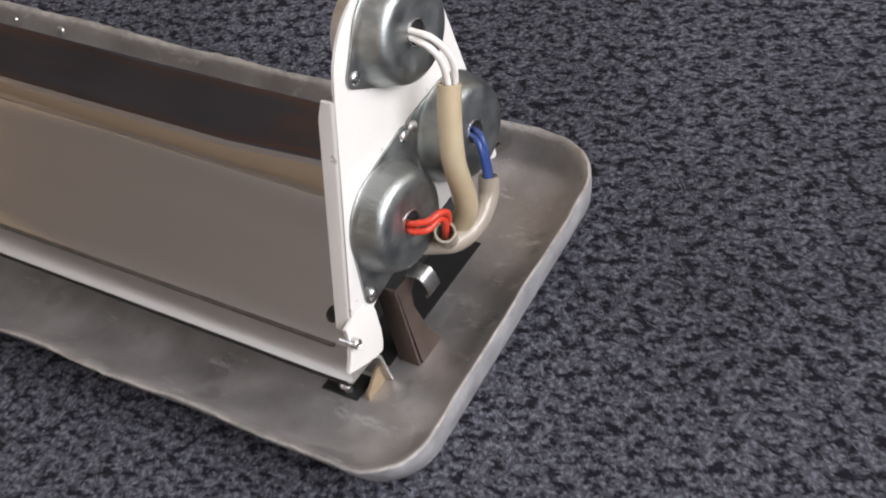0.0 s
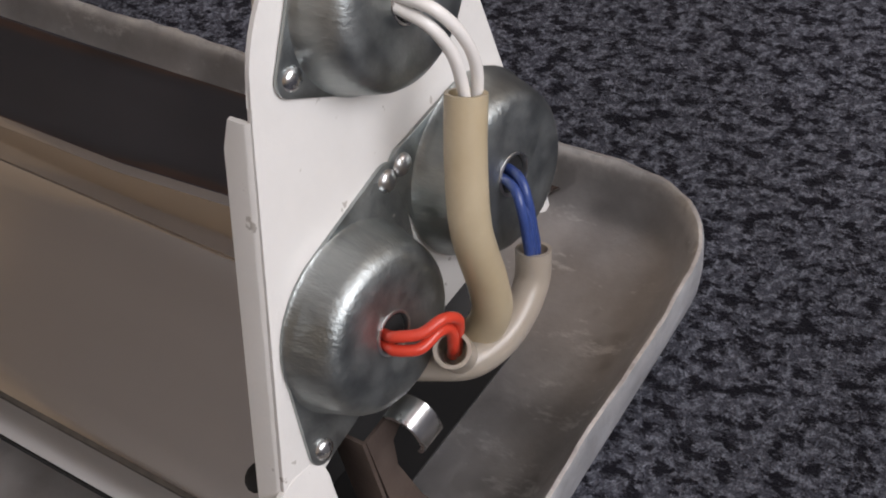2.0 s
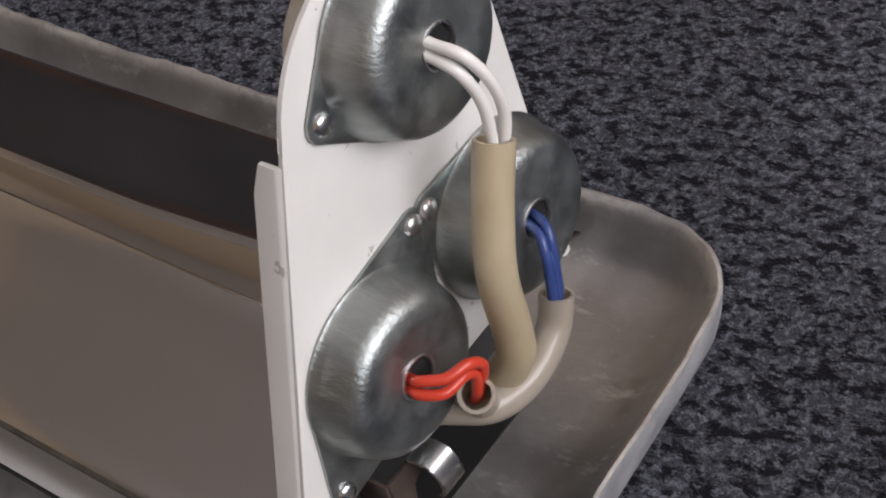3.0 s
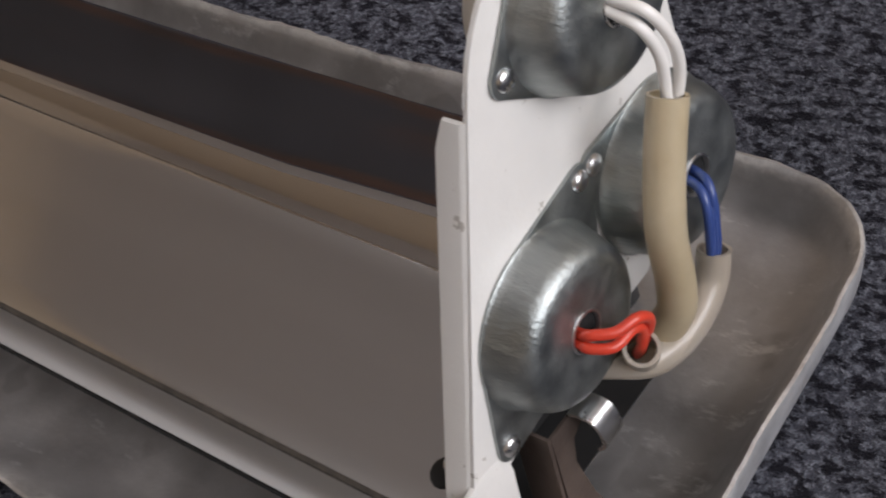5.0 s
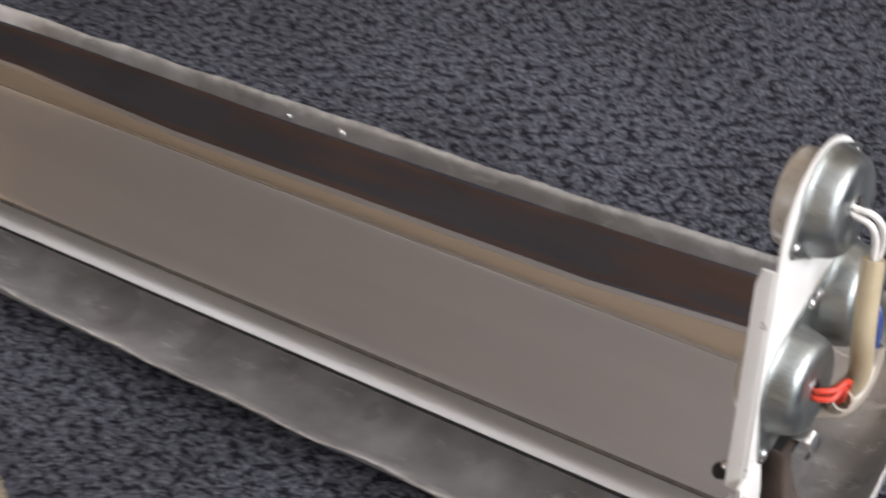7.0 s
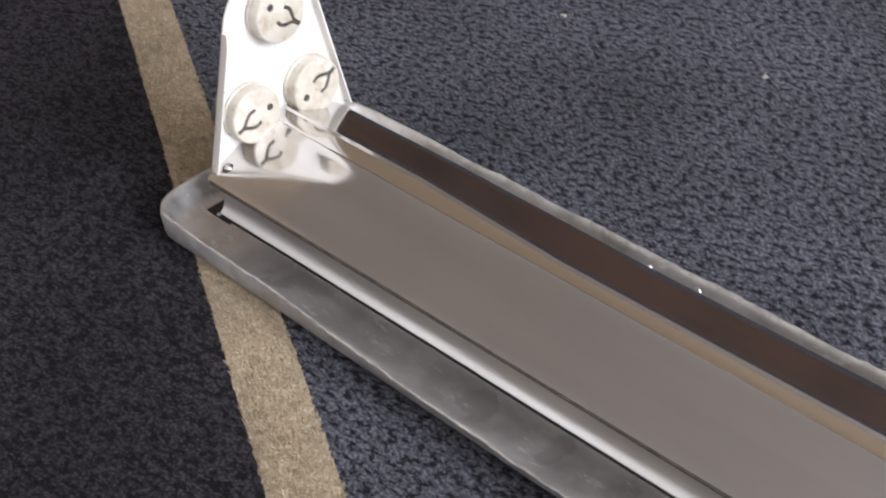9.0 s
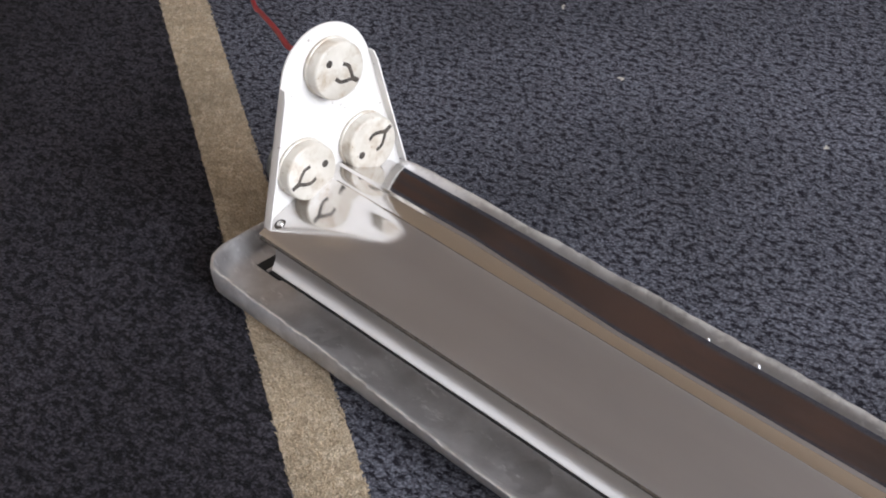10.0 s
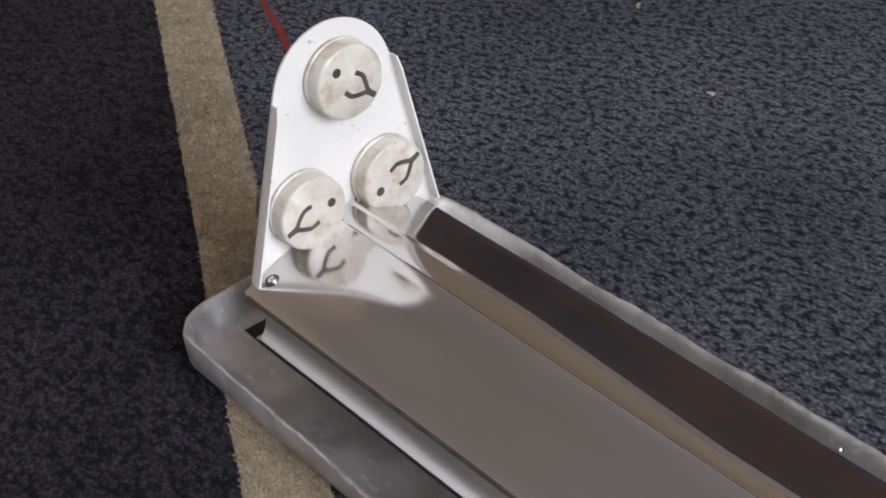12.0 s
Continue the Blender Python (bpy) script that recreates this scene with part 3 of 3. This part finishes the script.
wire([(0.70, -2.67, 7.00), (1.20, -2.77, 7.10), (1.50, -2.80, 7.10), (1.90, -2.50, 7.03), (2.00, -1.93, 7.03), (2.00, -1.67, 6.73), (1.87, -1.67, 6.13), (1.50, -1.50, 5.47)], 0.132, M_WIRER, "wire", s3, "red insulated wire")

# the red cable that leaves the far end plate and runs off over the floor
wire([(-60.20, 0.75, 13.00), (-63.00, 0.90, 12.70), (-66.00, 1.90, 11.60), (-70.50, 4.30, 9.90), (-75.00, 6.70, 8.20), (-83.00, 10.70, 5.35), (-91.20, 15.35, 1.70), (-100.00, 20.00, 1.95), (-118.00, 27.45, 2.70)], 0.19, M_CABLE, "cable", fixture, "dark red flex running off over the carpet")


# ---- small parts at the near end ----
# the white flap of the channel below the plate
bm = bmesh.new()
solid(bm, [(-7.13, 3.13), (-7.03, 3.33), (-6.73, 3.63), (-6.47, 4.17), (-6.43, 4.90), (-5.63, 5.10), (-4.77, 4.93), (-4.77, 4.23), (-4.87, 3.27), (-5.07, 2.63), (-5.27, 2.37), (-5.73, 2.47), (-6.73, 2.93)], -0.14, 0.02, 0.03)
part("end_flap", bm, M_WHITE, chassis, "white rounded flap closing the channel's end")

# brown bracket sheet, with its folded edge, and the bright clip on it
bm = bmesh.new()
solid(bm, [(-3.87, 4.57), (-4.10, 0.46), (-2.75, 0.46), (-3.15, 1.6), (-3.40, 3.13), (-3.23, 3.87), (-2.60, 4.17), (-2.47, 4.57)], 0.42, 0.52, 0.02)
part("bracket", bm, M_BROWN, chassis, "tarnished brown steel bracket")
bm = bmesh.new()
solid(bm, [(-4.30, 0.50), (-4.20, 0.50), (-3.87, 4.57), (-3.97, 4.60)], -0.5, 0.5, 0.01)
part("bracket_fold", bm, M_BROWN, chassis)
bm = bmesh.new()
rings = []
line = smooth_path([(0.52, 0, 4.66), (0.8, 0, 4.69), (1.12, 0, 4.58), (1.27, 0, 4.21), (1.24, 0, 3.76), (1.0, 0, 3.46)], 5)
for i, p in enumerate(line):
    d = (line[min(i + 1, len(line) - 1)] - line[max(i - 1, 0)]).normalized()
    nrm = Vector((d.z, 0, -d.x)) * 0.05
    ya, yb2 = -3.17 + 0.12 * i / len(line), -2.47 + 0.12 * i / len(line)
    rings.append([p - nrm + Vector((0, ya, 0)), p + nrm + Vector((0, ya, 0)), p + nrm + Vector((0, yb2, 0)), p - nrm + Vector((0, yb2, 0))])
loft(bm, rings, True, True, True)
part("clip", bm, M_STEEL, chassis, "bent bright steel clip")

# black panel laid on the pan floor as the shade under the channel
bm = bmesh.new()
box(bm, -2.49, -0.7, -4.75, 2.2, 0.44, 0.52)
part("slot_and_shade_box", bm, M_BLACK, pan, "black panel standing in for shade under the channel")

# black panel behind the bracket, put in for the dark inside of the channel
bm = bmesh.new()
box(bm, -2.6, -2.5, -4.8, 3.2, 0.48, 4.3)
part("channel_shade_panel", bm, M_BLACK, chassis, "black panel standing in for shade inside the channel")

# tube-end pin at the corner of the plate
bm = bmesh.new()
lathe(bm, [(0.13, -0.3), (0.19, -0.28), (0.19, 0.2), (0.21, 0.22), (0.21, 0.52), (0.17, 0.56), (0.12, 0.5)], (-0.2, -6.38, 4.18), 18, True, True)
part("roll_pin", bm, M_STEEL, chassis, "bright rolled steel pin")

# screw and cut-out in the pan at the foot of the plate
bm = bmesh.new()
box(bm, -2.75, -0.95, -6.7, -5.5, 0.44, 0.52)
part("slot_and_shade_box", bm, M_BLACK, pan, "black slot cut in the pan")
bm = bmesh.new()
dome(bm, (-1.55, -6.4, 0.95), (0.1, -0.2, 1), 0.27, 0.2)
part("screw", bm, M_STEEL, pan)
bm = bmesh.new()
lathe(bm, [(0.16, 0.0), (0.16, 0.06)], (-1.55, -6.4, 0.9), 10, True, True)
for v in bm.verts:
    v.co = Vector((-1.55 + (v.co.y + 6.4), -6.4 + (v.co.z - 0.9), 0.45 + (v.co.x + 1.55) * 8.5))
part("screw_shank", bm, M_STEEL, pan)
bm = bmesh.new()
solid(bm, [(-6.5, 0.45), (-5.1, 0.45), (-5.1, 1.3), (-5.5, 1.35), (-6.4, 0.75)], -0.62, -0.46, 0.02)
part("tab", bm, M_TAN, pan, "rusty brown tab bent up from the pan")
# small drilled hole beside the wiring
bm = bmesh.new()
dome(bm, (-2.40, 6.00, 0.47), (0, 0, 1), 0.17, 0.02)
part("drill_hole", bm, M_BLACK, pan)
# slot and upturned tongue at the far end
bm = bmesh.new()
box(bm, -61.4, -58.7, -6.05, -4.2, 0.44, 0.52)
part("slot_and_shade_box", bm, M_BLACK, pan, "black slot cut in the pan")
bm = bmesh.new()
box(bm, -60.2, -59.95, -6.0, -5.3, 0.45, 0.62, 0.03)
part("tab", bm, M_PAN, pan)

# dark rubber plugs in the reflector beside the near plate
for x, y, r in ((-1.15, -5.7, 0.38), (-0.72, -3.9, 0.2), (-0.72, -3.0, 0.2)):
    bm = bmesh.new()
    z = 4.32 + (y + 6.48) * 0.385
    dome(bm, (x, y, z - 0.02), (0, -0.352, 0.936), r, 0.14)
    part("plug", bm, M_BLACK, reflector, "dark rubber plug")

# dark screw washers at the far plate
for s in (-1, 1):
    bm = bmesh.new()
    c = Vector((LB + 0.9, *((-5.5, 4.7) if s < 0 else (4.0, 4.45))))
    dome(bm, c, (0.2, 0.35 * s, 0.9), 0.4, 0.08)
    part("washer", bm, M_SLOT, plate_far)


# ---- bits of lint on the carpet ----
def lint(x, y, seed):
    rnd = random.Random(seed)
    bm = bmesh.new()
    pts = [(x + rnd.uniform(-0.22, 0.22), y + rnd.uniform(-0.22, 0.22), 0.08 + rnd.uniform(0, 0.12)) for _ in range(5)]
    tube(bm, pts, 0.07, 7, steps=4)
    return tagged(part("lint", bm, M_CREAM, None), "small curl of pale lint on the carpet", "lint", "lint on the carpet")


for i, (x, y) in enumerate(((-61.2, 28.0), (-43.6, 30.3), (-73.3, 33.8))):
    lint(x, y, 20 + i)
